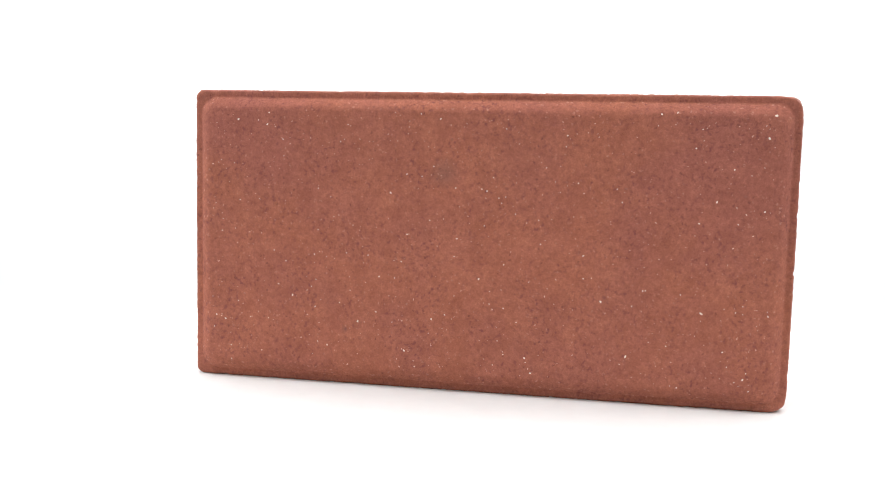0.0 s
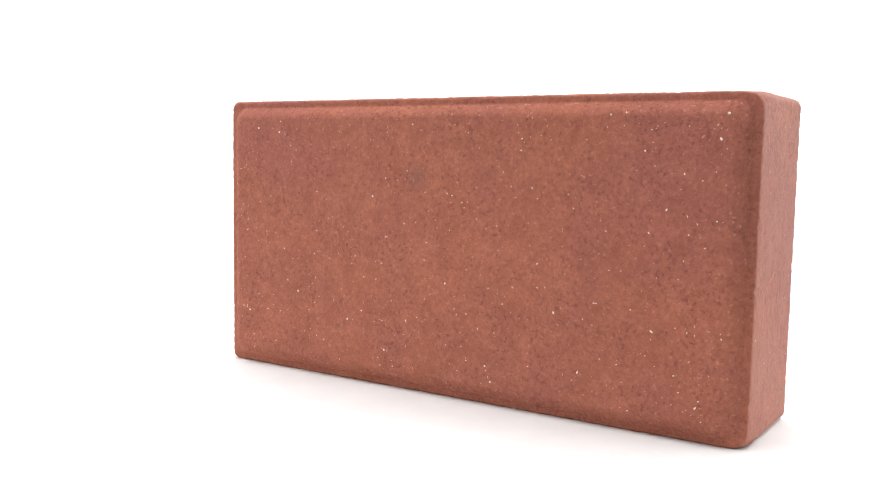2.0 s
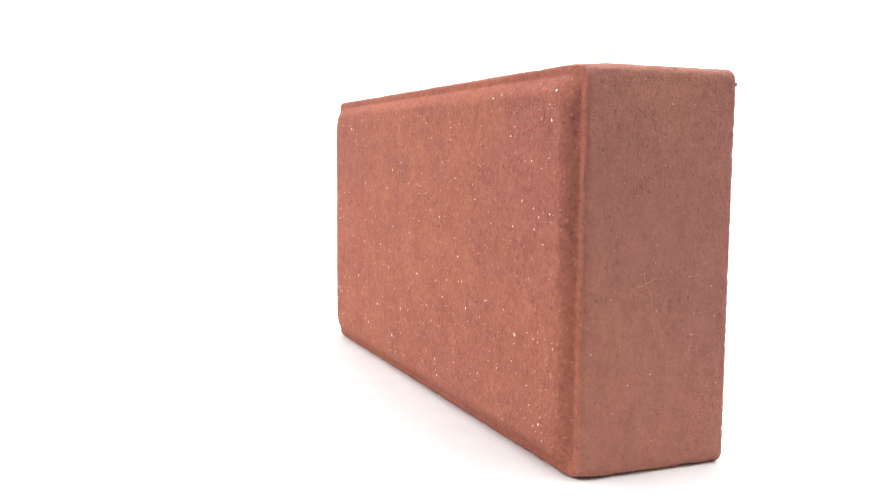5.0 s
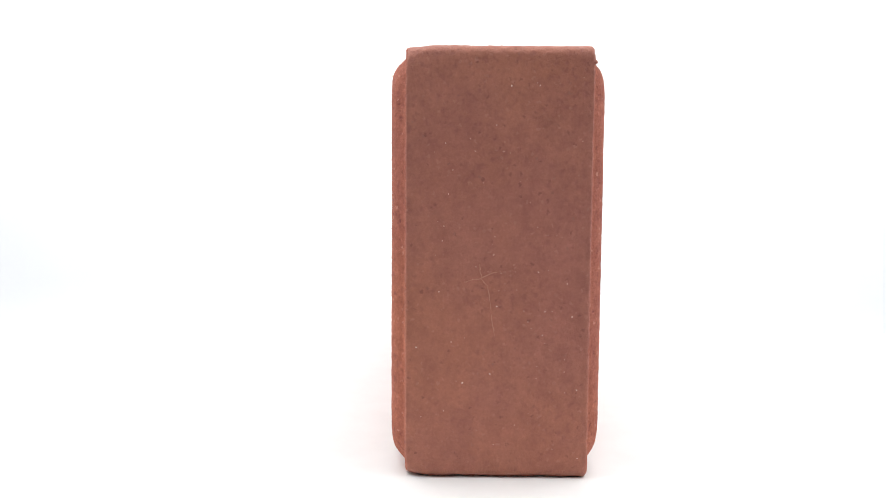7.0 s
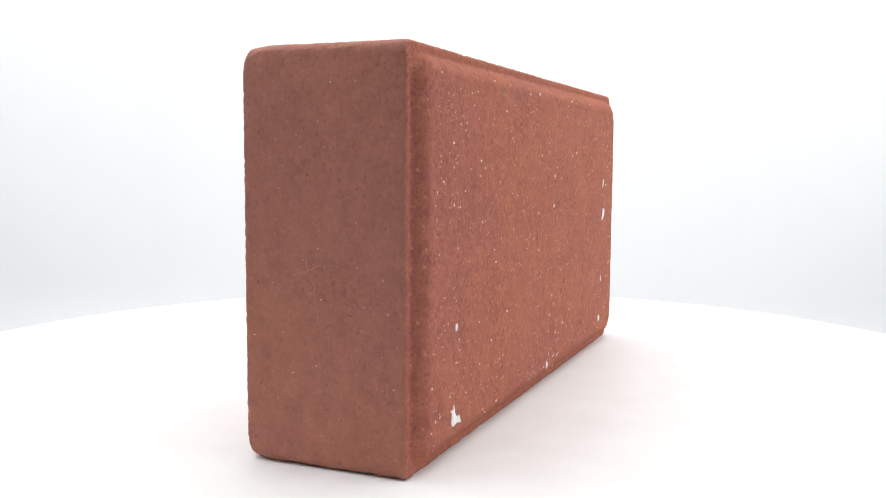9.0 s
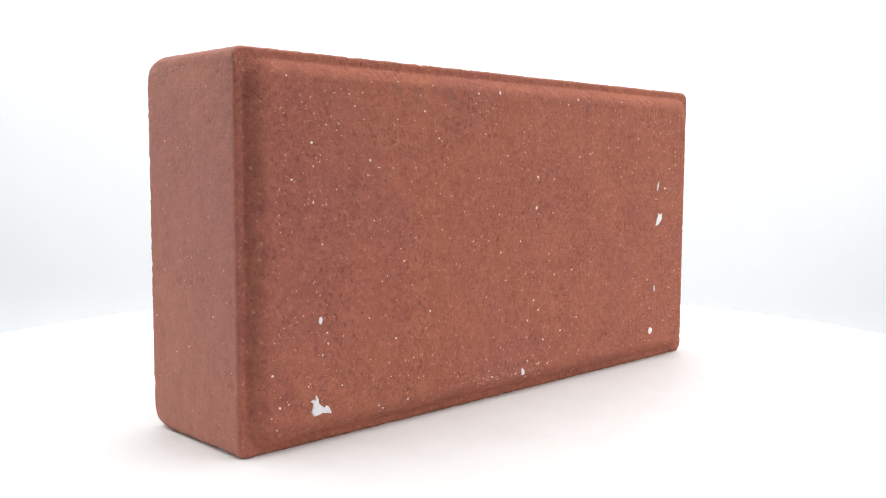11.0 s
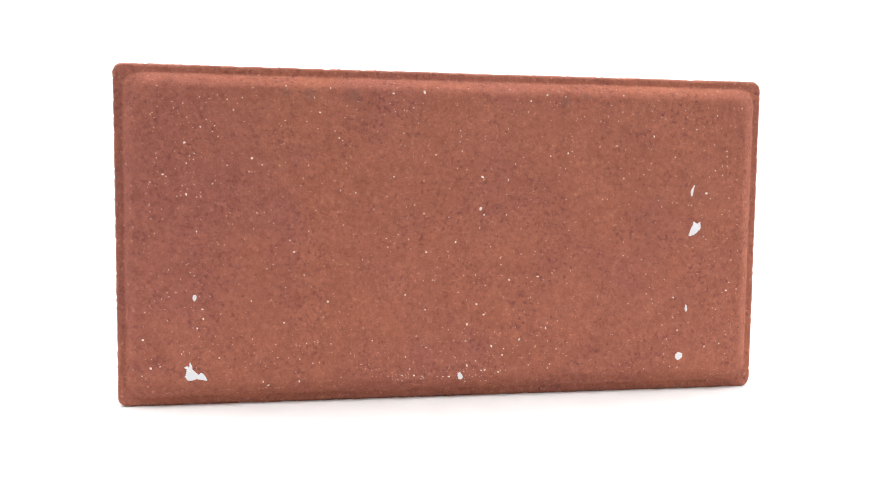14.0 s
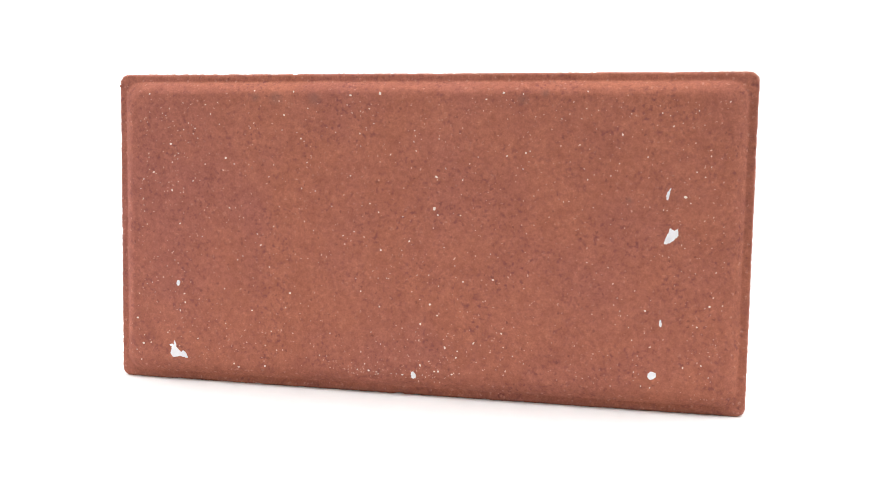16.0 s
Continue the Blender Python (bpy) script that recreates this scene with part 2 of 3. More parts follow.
def build_turntable():
    table = tagged(new("turntable"), "round white motor turntable carrying the brick", "turntable")
    part("base", turned([(0, FLOOR_Z), (0.088, FLOOR_Z), (0.09, FLOOR_Z + 0.002), (0.09, -0.018), (0.088, -0.016), (0.02, -0.016), (0.02, -0.0125), (0, -0.0125)], 96), M_BASE, table, "grey plastic motor base")
    r = PLATTER_R
    disc = part("platter", turned([(0, -0.012), (r - 0.003, -0.012), (r - 0.0008, -0.0108), (r, -0.009), (r, -0.002), (r - 0.0006, -0.0006), (r - 0.002, 0), (r * 0.66, 0), (r * 0.33, 0), (0, 0)]), M_PLATTER, table, "thin white round platter")
    for poly in disc.data.polygons:
        poly.use_smooth = abs(poly.normal.z) < 0.98
    return table, disc


turntable, platter = build_turntable()

# ---------------------------------------------------------------- the brick
HALF_L, HEIGHT, RIM_Y, FACE_Y = 0.1002, 0.0999, 0.0214, 0.0247
N_LONG, N_SHORT, N_ARC = 250, 124, 8
# the corners of one end that are most worn
WORN = ((HALF_L, -RIM_Y, HEIGHT / 2), (HALF_L, -RIM_Y, -HEIGHT / 2))


def brick_loop(d, r):
    """Points and outward ways of a rounded rectangle, the brick's outline drawn in by d."""
    a, b = HALF_L - d, HEIGHT / 2 - d
    pts = []
    sides = (((-1, -1), (1, -1), N_LONG, (0, -1), -90), ((1, -1), (1, 1), N_SHORT, (1, 0), 0), ((1, 1), (-1, 1), N_LONG, (0, 1), 90), ((-1, 1), (-1, -1), N_SHORT, (-1, 0), 180))
    for (sx, sz), (ex, ez), n, way, start in sides:
        x0, z0, x1, z1 = sx * (a - r), sz * (b - r), ex * (a - r), ez * (b - r)
        for k in range(n + 1):
            f = k / n
            pts.append((x0 + (x1 - x0) * f + way[0] * r, z0 + (z1 - z0) * f + way[1] * r, *way))
        for k in range(1, N_ARC):
            g = radians(start + 90 * k / N_ARC)
            pts.append((x1 + r * math.cos(g), z1 + r * math.sin(g), math.cos(g), math.sin(g)))
    return pts


def brick_profile():
    """(inset, depth, corner radius) from the middle of one face to the rim and half way through."""
    rows = []
    d = 0.0488
    while d > 0.0073:
        rows.append((d, -FACE_Y, max(0.0003, 0.0055 - (d - 0.0071) * 0.5)))
        d -= 0.0007
    for k in range(11):
        u = 1 - k / 10
        rows.append((0.0025 + 0.0047 * u, -(RIM_Y + 0.00005 + (FACE_Y - RIM_Y - 0.00005) * (1 - (1 - u) ** 2.0)), 0.0055))
    rows += [(0.0021, -RIM_Y, 0.0050), (0.0016, -RIM_Y, 0.0040), (0.0011, -RIM_Y, 0.0034), (0.0007, -RIM_Y + 0.00004, 0.0031), (0.0003, -RIM_Y + 0.0002, 0.0029), (0.0001, -RIM_Y + 0.0005, 0.0028), (0.0, -RIM_Y + 0.0009, 0.0027)]
    y = -RIM_Y + 0.0015
    while y < -0.0003:
        rows.append((0.0, y, 0.0027))
        y += 0.0007
    return rows


def brick_mesh():
    half = brick_profile()
    rows = half + [(d, -y, r) for d, y, r in reversed(half)]
    verts, count = [], 0
    for i, (d, y, r) in enumerate(rows):
        before, after = rows[max(i - 1, 0)], rows[min(i + 1, len(rows) - 1)]
        td, ty = after[0] - before[0], after[1] - before[1]
        size = math.hypot(td, ty) or 1.0
        out_w, y_w = ty / size, td / size          # outward in the outline, and along the depth
        worn_edge = d < 0.0012 and abs(y) > RIM_Y - 0.003
        side = d < 0.0001
        loop = brick_loop(d, r)
        count = len(loop)
        for x, z, wx, wz in loop:
            p = Vector((x, y, z))
            y_at = y
            push = 0.00007 * noise.noise(p * 420) + 0.00006 * noise.noise(p * 1100) + 0.00008 * noise.noise(p * 60)
            pit = noise.noise(p * 640 + Vector((7, 3, 1)))
            if pit > 0.45:
                push -= (pit - 0.45) * 0.0010
            if side:
                # cut sides: drag marks across the thickness, and open pores
                push += 0.00005 * noise.noise(p * 260) + 0.00005 * noise.noise(Vector((x * 900, y * 90, z * 900)))
                pore = noise.noise(p * 520 + Vector((2, 5, 8)))
                if pore > 0.38:
                    push -= (pore - 0.38) * 0.0011
            if worn_edge or (side and abs(wx * wz) > 0.05):
                chip = noise.noise(p * 330 + Vector((1, 9, 4)))
                push += 0.00008 - max(0.0, chip - 0.25) * 0.0006 - 0.0003 * abs(noise.noise(p * 1000))
            for corner in WORN:
                off = p - Vector(corner)
                if off.length < 0.007:
                    wear = 0.0011 * (1 - off.length / 0.007) ** 1.5
                    x, y_at, z = x - math.copysign(wear, corner[0]) * 0.8, y_at - math.copysign(wear, corner[1]) * 0.5, z - math.copysign(wear, corner[2])
            q = (x + wx * out_w * push, y_at + y_w * push, z + wz * out_w * push + HEIGHT / 2)
            verts.append((q[0], q[1], max(q[2], 0.0)))
    faces = []
    for i in range(len(rows) - 1):
        for k in range(count):
            j = (k + 1) % count
            faces.append((i * count + k, i * count + j, (i + 1) * count + j, (i + 1) * count + k))
    top = N_LONG + 1 + N_ARC - 1 + N_SHORT + 1 + N_ARC - 1   # first point of the upper long side
    for base, flip in ((0, False), ((len(rows) - 1) * count, True)):
        caps = [(base + k, base + top + N_LONG - k, base + top + N_LONG - k - 1, base + k + 1) for k in range(N_LONG)]
        caps.append(tuple(base + k for k in range(top, N_LONG - 1, -1)))
        caps.append((base, *(base + k for k in range(count - 1, top + N_LONG - 1, -1))))
        faces += [tuple(reversed(c)) if flip else c for c in caps]
    me = bpy.data.meshes.new("brick")
    me.from_pydata(verts, [], faces)
    bm = bmesh.new()
    bm.from_mesh(me)
    bmesh.ops.recalc_face_normals(bm, faces=bm.faces)
    bm.to_mesh(me)
    bm.free()
    me.polygons.foreach_set("use_smooth", [True] * len(me.polygons))
    me.materials.append(M_BRICK)
    me.materials.append(M_SIDE)
    sides = np.zeros(len(faces), dtype=np.int32)
    for i, (a, b) in enumerate(zip(rows, rows[1:])):
        if a[0] < 0.0006 and b[0] < 0.0006:
            sides[i * count:(i + 1) * count] = 1
    me.polygons.foreach_set("material_index", sides)
    return me


brick = tagged(new("brick", brick_mesh()), "red pressed-concrete paving brick with chamfered faces, standing on edge", "brick")


def lump(bm, rng, x, y, z, r, flat, side):
    """A small faceted grain, r across half, sunk in the face that looks along side * y."""
    rings = []
    phase = rng.random() * 6.3
    long_axis, turn = rng.uniform(1.0, 1.7), rng.random() * 3.14
    for ring_r, ring_h in ((1.0, -0.00022), (1.0, 0.00008 + 0.2 * r * flat), (0.6, 0.00013 + 0.5 * r * flat)):
        ring = []
        for k in range(6):
            g = phase + k * math.pi / 3
            rr = r * ring_r * rng.uniform(0.6, 1.3)
            u, v = rr * math.cos(g) * long_axis, rr * math.sin(g)
            ring.append(bm.verts.new((x + u * math.cos(turn) - v * math.sin(turn), y + side * ring_h, z + u * math.sin(turn) + v * math.cos(turn))))
        rings.append(ring)
    for a, b in zip(rings, rings[1:]):
        for k in range(6):
            bm.faces.new((a[k], a[(k + 1) % 6], b[(k + 1) % 6], b[k]))
    bm.faces.new(rings[-1])


# the larger pale grains: along the brick, height, width, all in millimetres
GRAINS_FIRST_1 = [
    (-92.4, 28.5, 0.21), (-91.9, 17.9, 0.3), (-91, 22.2, 0.3), (-89.3, 76, 0.22), (-88.6, 55.6, 0.25), (-87.8, 20.9, 0.38), (-85.6, 11.6, 0.21), (-85.5, 6.8, 0.25), (-84.4, 75, 0.22), (-83, 27.4, 0.21), (-83, 89.8, 0.41),
    (-82.3, 62.5, 0.3), (-78.5, 22.1, 0.3), (-75.2, 62.9, 0.22), (-72.6, 88.3, 0.48), (-72, 92.3, 0.3), (-70, 45.6, 0.25), (-68.4, 34.1, 0.25), (-67, 83.4, 0.26), (-66.6, 77.8, 0.26), (-63.3, 30.4, 0.42), (-58.9, 93.2, 0.33),
    (-56.4, 33.7, 0.25), (-55.5, 44.7, 0.3), (-55.1, 26.8, 0.3), (-54.9, 36.1, 0.3),
]
GRAINS_FIRST_2 = [
    (-54.4, 67.2, 0.3), (-53.1, 29.2, 0.21), (-51.3, 44.2, 0.21), (-49.9, 64.5, 0.22), (-46.8, 83, 0.26), (-46.4, 28.6, 0.25), (-44.2, 88.7, 0.22), (-40, 22.5, 0.46), (-39.7, 90.9, 0.33), (-36.7, 45.3, 0.25), (-33.7, 26.1, 0.3),
    (-32.7, 38.2, 0.3), (-29.2, 66.4, 0.41), (-28.1, 92.9, 0.26), (-28, 22.9, 0.25), (-27.5, 37.9, 0.25), (-25.2, 43.6, 0.3), (-23.8, 72.7, 0.26), (-23.7, 13.5, 0.38), (-23.4, 52.8, 0.3), (-19.3, 92.6, 0.25), (-18.7, 72.2, 0.3),
    (-15.8, 57.8, 0.3), (-14.6, 24.7, 0.38), (-12.8, 91, 0.42), (-10, 26.4, 0.3),
]
GRAINS_FIRST_3 = [
    (-7.8, 25.1, 0.21), (-7.3, 46.1, 0.3), (-7.3, 68.7, 0.25), (-7, 32.9, 0.34), (-6.5, 52, 0.3), (-4.7, 34.8, 0.34), (-3, 59.5, 0.34), (1, 38.9, 0.46), (2.5, 56.6, 0.25), (3.1, 68, 0.3), (4.8, 35, 0.21),
    (5.1, 72.4, 0.3), (7.4, 23.3, 0.21), (7.9, 64.2, 0.25), (8.9, 88.2, 0.25), (9.2, 44.1, 0.25), (9.3, 66.2, 0.25), (9.5, 29.6, 0.25), (9.8, 14.3, 0.3), (11.4, 48.4, 0.34), (12.6, 60.8, 0.25), (13.9, 25.2, 0.3),
    (16.9, 13.5, 0.42), (17.3, 12, 0.25), (17.6, 38.7, 0.25), (19, 8.6, 0.46),
]
GRAINS_FIRST_4 = [
    (20.2, 59, 0.25), (21, 51.3, 0.3), (22.1, 76, 0.3), (25.1, 71.6, 0.25), (28.2, 82.8, 0.3), (28.5, 86.4, 0.3), (31.9, 92.7, 0.34), (32.5, 15.5, 0.25), (32.5, 71.4, 0.3), (34.9, 48.2, 0.38), (35.1, 40.7, 0.25),
    (40.9, 33.5, 0.51), (42.4, 29.8, 0.34), (44.7, 69.9, 0.3), (46.5, 65.7, 0.3), (49.5, 16.1, 0.48), (54, 37.7, 0.3), (54.9, 37.8, 0.26), (55.4, 62.6, 0.34), (56.6, 90, 0.25), (57.5, 93.6, 0.55), (62, 20.2, 0.26),
    (62.3, 94.1, 0.3), (63.7, 7.5, 0.3), (65.7, 37, 0.26), (65.9, 7, 0.26),
]
GRAINS_FIRST_5 = [
    (68.4, 83.2, 0.3), (69.3, 55.9, 0.34), (70.1, 89.2, 0.3), (70.4, 59.8, 0.38), (71.4, 79, 0.34), (71.9, 90.2, 0.34), (72.3, 31.3, 0.45), (75.4, 66.6, 0.38), (79.4, 19.4, 0.3), (80.2, 76.9, 0.42), (81, 14.7, 0.3),
    (82.1, 59.9, 0.3), (83.4, 10, 0.26), (84.9, 34.2, 0.22), (85.1, 87.4, 0.34), (86, 11, 0.37), (86.8, 13, 0.26), (87.9, 7.3, 0.3), (88.9, 90.5, 0.25), (89.7, 27, 0.33), (89.8, 64.1, 0.38), (89.9, 86.7, 0.46),
    (91.7, 74.1, 0.34), (91.7, 93.6, 0.63), (92.2, 32.9, 0.26), (92.5, 31.5, 0.3),
]
GRAINS_FIRST = GRAINS_FIRST_1 + GRAINS_FIRST_2 + GRAINS_FIRST_3 + GRAINS_FIRST_4 + GRAINS_FIRST_5
GRAINS_SECOND_1 = [
    (-92.2, 91, 0.3), (-91.3, 68.3, 0.34), (-89.2, 11.8, 0.22), (-88.7, 32.6, 0.52), (-87.8, 72.6, 0.25), (-87.5, 31.9, 0.22), (-87, 15.2, 0.3), (-86.2, 69.7, 0.3), (-85.9, 15.9, 0.33), (-85.5, 26.4, 0.26), (-83.8, 71.1, 0.3),
    (-83.8, 88.5, 0.25), (-82.4, 62.2, 0.25), (-81.9, 14.4, 0.37), (-80.9, 63.8, 0.55), (-76.9, 84.1, 0.25), (-73.7, 87.8, 0.25), (-72.8, 7.8, 0.26), (-70.7, 30.5, 0.37), (-70.2, 8.1, 0.22), (-70, 75.2, 0.25), (-68, 12.2, 0.22),
    (-67.2, 21.7, 0.22), (-66.3, 87.1, 0.34), (-66.1, 25.4, 0.22), (-63.8, 92.8, 0.34), (-62.7, 81.6, 0.42), (-62, 73.2, 0.25), (-57.2, 64.3, 0.34), (-53, 68.4, 0.25), (-52.3, 94, 0.25),
]
GRAINS_SECOND_2 = [
    (-47.7, 73.5, 0.34), (-45, 86, 0.25), (-42.1, 82.9, 0.34), (-35.9, 76.5, 0.25), (-34.6, 76, 0.38), (-33.9, 54.5, 0.34), (-33.9, 71.2, 0.25), (-33.5, 93.2, 0.25), (-32.3, 23.7, 0.25), (-32, 14.8, 0.25), (-31.9, 69.3, 0.34),
    (-30.9, 39.6, 0.34), (-29, 75, 0.3), (-28.5, 21.5, 0.38), (-27.6, 93.6, 0.38), (-25.6, 37.7, 0.42), (-24.6, 45.5, 0.25), (-23.6, 64.1, 0.34), (-22.4, 91.7, 0.3), (-22.1, 37.5, 0.34), (-21.5, 26.7, 0.34), (-20.3, 74.5, 0.25),
    (-20, 18.1, 0.42), (-18.2, 92, 0.34), (-16.4, 36.8, 0.38), (-15.7, 67.5, 0.3), (-15, 15.3, 0.3), (-14.6, 13.3, 0.51), (-13.8, 41.5, 0.25), (-13.4, 8, 0.38), (-11.1, 16.2, 0.51),
]
GRAINS_SECOND_3 = [
    (-10.4, 47.1, 0.25), (-10.4, 71.1, 0.25), (-9.1, 8.7, 0.42), (-8.9, 35.1, 0.25), (-8.5, 26.1, 0.38), (-8.2, 56.9, 0.3), (-7.9, 8.6, 0.38), (-7.6, 68.5, 0.51), (-7.1, 58.8, 0.8), (-6.2, 7.2, 0.34), (-6.2, 11.7, 0.3),
    (-6.2, 29.3, 0.46), (-5.7, 38.4, 0.25), (-4.2, 7.3, 0.25), (-3.4, 10.3, 0.42), (-3.3, 23.2, 0.55), (-2.6, 70.6, 0.34), (-2, 38.2, 0.25), (-0.6, 82.3, 0.3), (-0.4, 78.9, 0.3), (0.6, 48.6, 0.38), (2.2, 7, 0.38),
    (2.7, 56.1, 0.25), (4.1, 7.1, 0.3), (5.8, 7.2, 0.25), (6.2, 40.7, 0.25), (6.9, 74.9, 0.3), (7.6, 37, 0.25), (9.4, 16.2, 0.25), (9.6, 45.6, 0.46), (9.8, 27.9, 0.3),
]
GRAINS_SECOND_4 = [
    (10.4, 57.2, 0.38), (10.5, 93.6, 0.63), (12.3, 84.3, 0.3), (12.5, 19.8, 0.25), (13.1, 7.6, 0.46), (14.4, 9.7, 0.3), (15.5, 7.1, 0.34), (15.7, 13.4, 0.3), (16, 32.5, 0.3), (16.4, 77.4, 0.25), (16.8, 7.8, 0.3),
    (18, 6.5, 0.34), (18.3, 51, 0.25), (19.3, 48.2, 0.34), (19.6, 68.2, 0.3), (19.8, 92.9, 0.46), (21.7, 62.3, 0.34), (21.8, 49.7, 0.25), (25.6, 58.5, 0.25), (25.9, 18.7, 0.25), (29.3, 11.5, 0.21), (31.1, 63.3, 0.25),
    (31.6, 51, 0.25), (33.7, 88.9, 0.25), (33.9, 70.6, 0.34), (34.9, 78.7, 0.25), (35.6, 64, 0.3), (36, 79.5, 0.3), (36.3, 57.7, 0.34), (37.2, 81.5, 0.25), (38.5, 94, 0.25),
]
GRAINS_SECOND_5 = [
    (39.3, 30.8, 0.42), (40.7, 26.2, 0.21), (41.5, 86.8, 0.42), (42.2, 82.1, 0.25), (43.2, 18.7, 0.34), (43.7, 12.3, 0.3), (44.9, 51.9, 0.25), (45.6, 18.3, 0.25), (46.3, 38.9, 0.25), (46.5, 67.5, 0.25), (47.8, 6.9, 0.42),
    (49.2, 45.8, 0.42), (50.4, 49.2, 0.3), (51.4, 94.3, 0.3), (52.1, 77.5, 0.34), (52.2, 24.7, 0.38), (53.3, 83.3, 0.34), (55.3, 42.1, 0.21), (56.8, 6, 0.38), (57.1, 40.8, 0.25), (58.3, 71.3, 0.3), (58.4, 7, 0.3),
    (59.9, 57.3, 0.3), (60.9, 93.5, 0.34), (61.2, 73.2, 0.46), (61.4, 20, 0.25), (61.7, 31.3, 0.3), (63.9, 90.6, 0.25), (66.4, 87, 0.3), (69.3, 47.9, 0.21), (71, 14.6, 0.3),
]
GRAINS_SECOND_6 = [
    (71.7, 82.4, 0.3), (72.4, 80.7, 0.25), (72.5, 65.7, 0.38), (72.9, 83.5, 0.21), (74.2, 78, 0.25), (75.5, 26.3, 0.42), (75.7, 29.1, 0.38), (75.7, 82, 0.25), (77.1, 51.9, 0.3), (77.2, 23.5, 0.38), (77.5, 74.4, 0.25),
    (77.8, 72.6, 0.25), (79, 39.9, 0.25), (79.5, 42.6, 0.21), (79.8, 71.5, 0.21), (79.9, 62.6, 0.38), (80.1, 77.4, 0.46), (81.4, 62.3, 0.34), (81.7, 16, 0.25), (81.9, 86.4, 0.21), (86.3, 68.3, 0.38), (87.1, 32.3, 0.21),
    (87.6, 93.4, 0.3), (89.5, 85.3, 0.34), (89.9, 66, 0.21), (90.1, 59.7, 0.21), (90.5, 12, 0.51), (91, 62.8, 0.21), (91.3, 6.5, 0.21), (92.5, 20.3, 0.51), (92.9, 9.8, 0.25),
]
GRAINS_SECOND = GRAINS_SECOND_1 + GRAINS_SECOND_2 + GRAINS_SECOND_3 + GRAINS_SECOND_4 + GRAINS_SECOND_5 + GRAINS_SECOND_6


def build_large_grains():
    rng = random.Random(5)
    for rows, side in ((GRAINS_FIRST, -1), (GRAINS_SECOND, 1)):
        for x, z, size in rows:
            if size < 0.33:
                continue
            bm = bmesh.new()
            lump(bm, rng, x / 1000, side * (FACE_Y - 0.00003), z / 1000, size / 2000 * (1.15 if size > 0.55 else 1.4), 0.3, side)
            bmesh.ops.recalc_face_normals(bm, faces=bm.faces)
            part("quartz_grain", bm, M_QUARTZ if size > 0.36 else M_GRAIN, brick, smooth=False)


def build_small_quartz():
    rng = random.Random(21)
    bm = bmesh.new()
    for rows, side in ((GRAINS_FIRST, -1), (GRAINS_SECOND, 1)):
        for x, z, size in rows:
            if size < 0.33:
                lump(bm, rng, x / 1000, side * (FACE_Y - 0.00003), z / 1000, size / 2000 * 1.3, 0.3, side)
    bmesh.ops.recalc_face_normals(bm, faces=bm.faces)
    tagged(part("quartz_scatter", bm, M_QUARTZ, brick, "small white quartz grains", smooth=False), kind="stuff")


def build_fine_grains():
    rng = random.Random(11)
    bm = bmesh.new()
    for side, number in ((-1, 520), (1, 900)):
        made = 0
        while made < number:
            x, z = rng.uniform(-0.0925, 0.0925), rng.uniform(0.0075, 0.0920)
            # more of them towards the edges and the foot of the second face
            edge = min(0.1 - abs(x), z, 0.099 - z)
            if rng.random() > (0.35 + 0.65 * math.exp(-(edge - 0.006) / 0.012)):
                continue
            lump(bm, rng, x, side * (FACE_Y - 0.00002), z, rng.uniform(0.00008, 0.00019) * rng.choice((1, 1, 1.25)), 0.22, side)
            made += 1
    # thin trails of them where mortar was wiped off the second face
    for cx, cz, wx, wz, number in ((0.0145, 0.0072, 0.004, 0.0010, 26), (-0.002, 0.0078, 0.008, 0.0013, 46), (-0.012, 0.014, 0.010, 0.005, 30), (0.079, 0.073, 0.003, 0.008, 34), (0.077, 0.026, 0.001, 0.006, 14), (-0.086, 0.016, 0.003, 0.006, 14)):
        for _ in range(number):
            x, z = rng.gauss(cx, wx), max(0.0052, rng.gauss(cz, wz))
            lump(bm, rng, x, FACE_Y - 0.00003 - max(0.0, 0.0073 - z) * 0.12, z, rng.uniform(0.00008, 0.0002), 0.25, 1)
    for _ in range(70):        # on the end
        y, z = rng.uniform(-0.019, 0.019), rng.uniform(0.004, 0.095)
        first = len(bm.verts)
        lump(bm, rng, y, 0.0, z, rng.uniform(0.00008, 0.00018), 0.5, 1)
        bm.verts.ensure_lookup_table()
        for v in bm.verts[first:]:
            u, depth, h = v.co
            v.co = (HALF_L - 0.00002 + depth, u, h)
    bmesh.ops.recalc_face_normals(bm, faces=bm.faces)
    tagged(part("grain_scatter", bm, M_GRAIN, brick, "scattered tiny pale sand grains", smooth=False), kind="stuff")


MORTAR = [
    [(81.2, 12), (80.2, 12.5), (79.7, 11.9), (79.4, 13.5), (78.8, 12.5), (78.8, 11.4), (78.1, 10.8), (77.3, 9.9), (76.5, 9.8), (76.2, 10.3), (75.4, 9.8), (74.9, 9), (74.4, 7.8), (76, 8.1), (77.4, 8.4), (78.6, 8.1), (79.9, 7.9), (80.9, 9.2), (80.5, 10.3), (80.3, 11.6)],
    [(78.2, 33.3), (77.6, 33.5), (77.2, 32.9), (77.4, 31.9), (78, 31.4), (78.5, 32.2)],
    [(-76.7, 66.5), (-76.9, 66.4), (-76.6, 65.3), (-76.4, 64.3), (-76.1, 62.8), (-75.7, 63), (-75.4, 64.1), (-75.8, 65.3)],
]
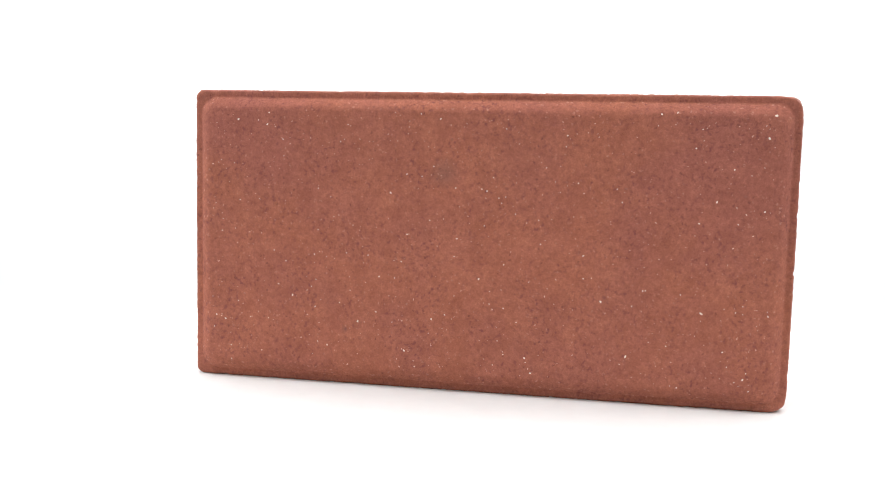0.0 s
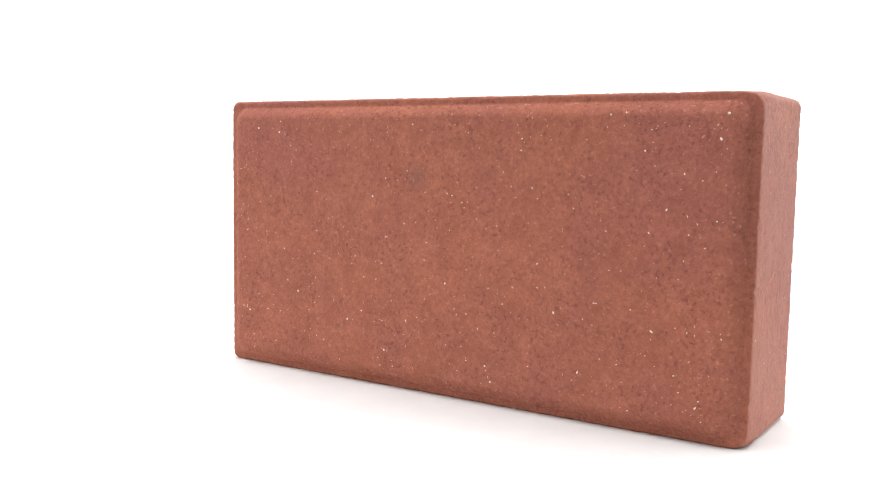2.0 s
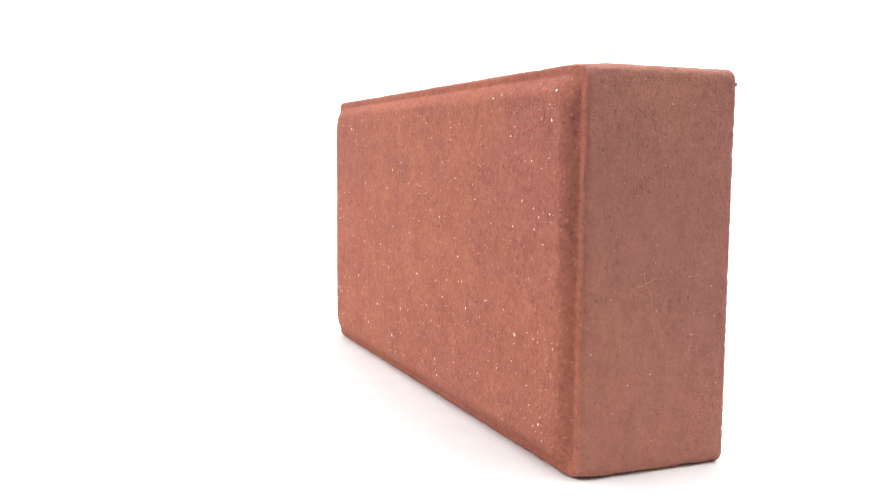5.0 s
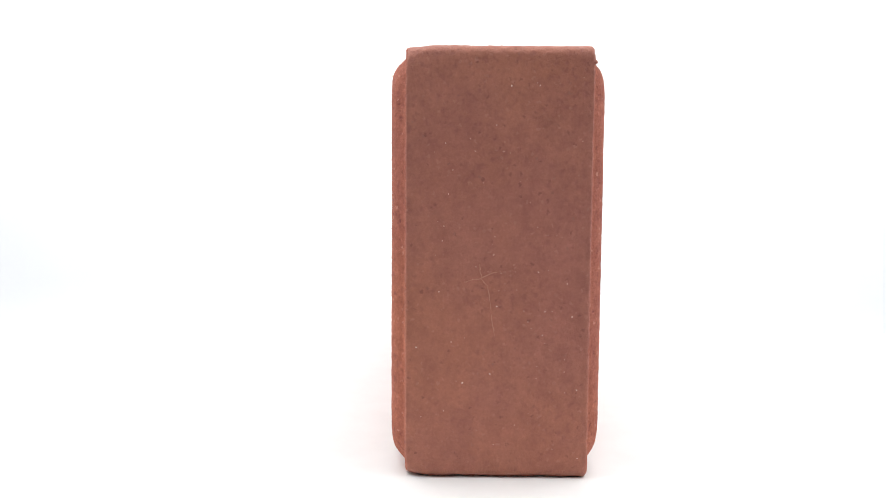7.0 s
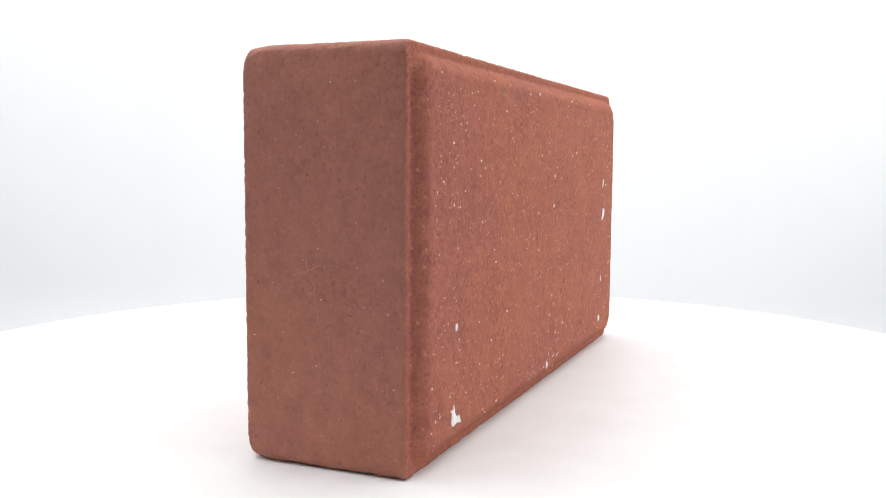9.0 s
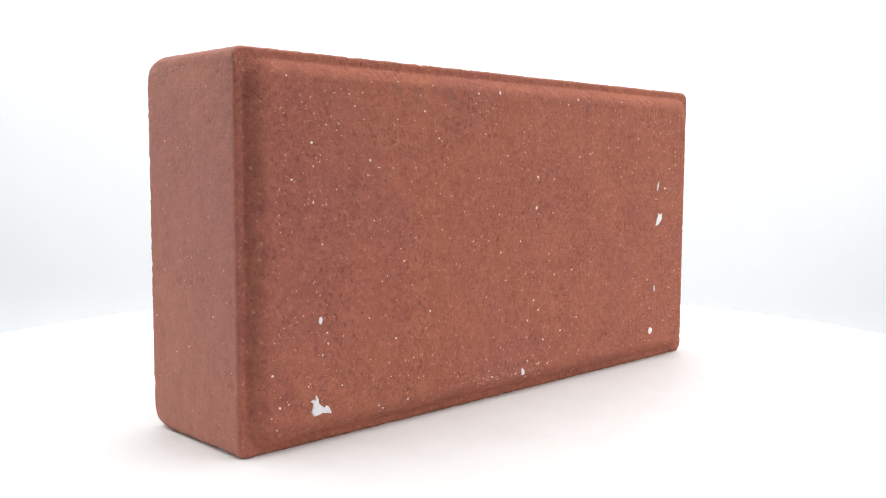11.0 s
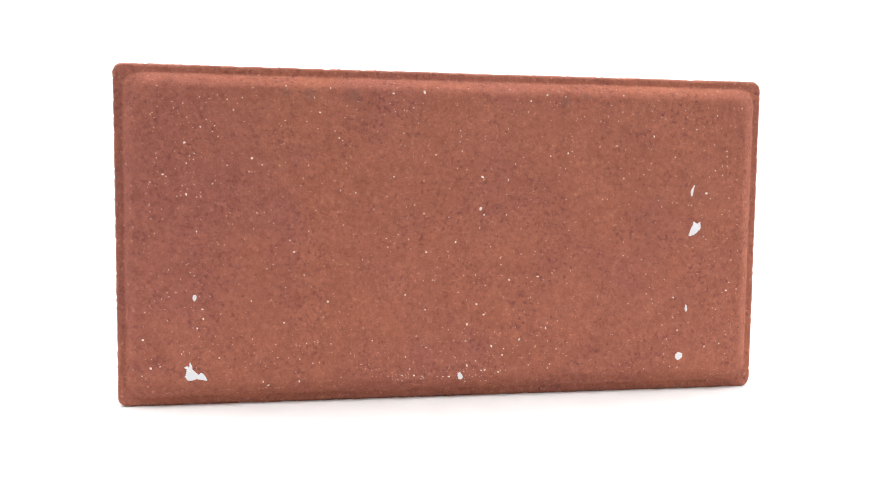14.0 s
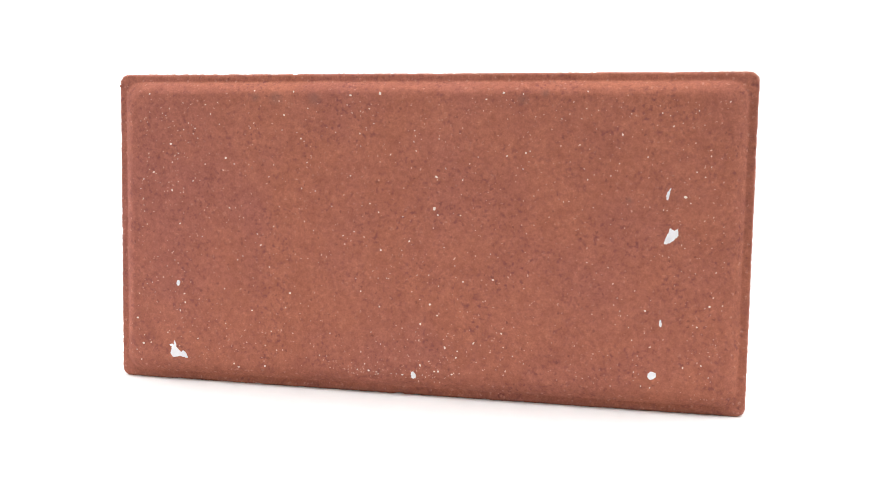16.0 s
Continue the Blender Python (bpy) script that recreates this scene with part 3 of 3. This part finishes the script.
MORTAR_SMALL = [
    [(-79.2, 54.9), (-79.4, 52.9), (-78.1, 51.2), (-76.1, 50.1), (-75.3, 50.3), (-75.8, 52.3), (-76.5, 53.5), (-76.8, 54.9), (-78.1, 54.2)],
    [(-75, 28.3), (-75.3, 28), (-75.6, 26.9), (-75.4, 25.9), (-75, 25.9), (-74.7, 26.8)],
    [(-72.1, 12), (-73.1, 12.7), (-74.4, 12.3), (-74.5, 11.3), (-73.6, 10.4), (-72.7, 10.1), (-72, 10.9)],
    [(-0.5, 8), (-1.2, 8.3), (-1.9, 7.5), (-2.2, 6.5), (-1.4, 5.9), (-0.7, 6.2)],
]


def build_mortar():
    rng = random.Random(3)
    for outline in MORTAR + MORTAR_SMALL:
        ring = []
        for (x0, z0), (x1, z1) in zip(outline, outline[1:] + outline[:1]):
            for k in range(5):     # ragged edge between the corners
                f = k / 5
                w = 0.0 if k == 0 else 0.09 * math.hypot(x1 - x0, z1 - z0)
                ring.append(((x0 + (x1 - x0) * f + rng.uniform(-w, w)) / 1000, (z0 + (z1 - z0) * f + rng.uniform(-w, w)) / 1000))
        cx, cz = sum(p[0] for p in ring) / len(ring), sum(p[1] for p in ring) / len(ring)
        bm = bmesh.new()
        layers = []
        for scale, lift in ((1.0, -0.0001), (0.97, 0.00012), (0.86, 0.00024)):
            layers.append([bm.verts.new((cx + (x - cx) * scale, FACE_Y + lift + rng.uniform(-2e-5, 4e-5), cz + (z - cz) * scale)) for x, z in ring])
        n = len(ring)
        for a, b in zip(layers, layers[1:]):
            for k in range(n):
                bm.faces.new((a[k], a[(k + 1) % n], b[(k + 1) % n], b[k]))
        bm.faces.new(layers[-1])
        bmesh.ops.recalc_face_normals(bm, faces=bm.faces)
        bmesh.ops.triangulate(bm, faces=[f for f in bm.faces if len(f.verts) > 4])
        part("mortar_patch", bm, M_MORTAR, brick, "dried white mortar smear", smooth=False)


def build_end_marks():
    rng = random.Random(9)
    # a branched scratch on the end: (along the end, height) in millimetres
    for line, width in ((((-3.9, 47.2), (-2.3, 45.4), (-1.9, 42.6), (-1.5, 40.0), (-1.2, 37.0), (-0.6, 33.8)), 0.36),
                        (((-7.8, 46.3), (-5.8, 46.9), (-3.9, 47.2), (-2.0, 48.2), (-0.2, 48.7)), 0.42),
                        (((-4.3, 50.6), (-4.1, 48.9), (-3.6, 46.9)), 0.40)):
        bm = bmesh.new()
        fine = []
        for (a0, b0), (a1, b1) in zip(line, line[1:]):
            fine += [(a0 + (a1 - a0) * k / 4 + rng.uniform(-0.1, 0.1), b0 + (b1 - b0) * k / 4 + rng.uniform(-0.1, 0.1)) for k in range(4)]
        fine.append(line[-1])
        rows = []
        for k, (u, v) in enumerate(fine):
            u2, v2 = fine[min(k + 1, len(fine) - 1)]
            u1, v1 = fine[max(k - 1, 0)]
            size = math.hypot(u2 - u1, v2 - v1)
            nx, nz = -(v2 - v1) / size, (u2 - u1) / size
            w = width / 2 * rng.uniform(0.3, 1.0) * (0.4 if k in (0, len(fine) - 1) else 1)
            rows.append([bm.verts.new((HALF_L + h, (u + nx * s * w) / 1000, (v + nz * s * w) / 1000)) for s, h in ((-1, -0.0002), (-0.7, 0.00009), (0.7, 0.00009), (1, -0.0002))])
        for a, b in zip(rows, rows[1:]):
            for s in (0, 1, 2):
                bm.faces.new((a[s], a[s + 1], b[s + 1], b[s]))
        bmesh.ops.recalc_face_normals(bm, faces=bm.faces)
        part("scratch", bm, M_SCRATCH, brick, "pale scratch on the end")
    # a crumb that stands off the upper corner
    bm = bmesh.new()
    bmesh.ops.create_icosphere(bm, subdivisions=2, radius=0.0005)
    for v in bm.verts:
        v.co *= 1 + 0.35 * noise.noise(v.co * 2500)
        v.co += Vector((HALF_L - 0.0005, 0.0213, 0.0962))
    part("crumb", bm, M_SIDE, brick, "loose crumb on the corner")


build_large_grains()
build_small_quartz()
build_fine_grains()
build_mortar()
build_end_marks()


# ---------------------------------------------------------------- what moves
def motions():
    times = [k * 0.5 for k in range(33)]
    walk(platter, [(t, platter_pose(t)) for t in times])
    walk(brick, [(t, platter_pose(t) @ pose(*BRICK_AT)) for t in times])


motions()
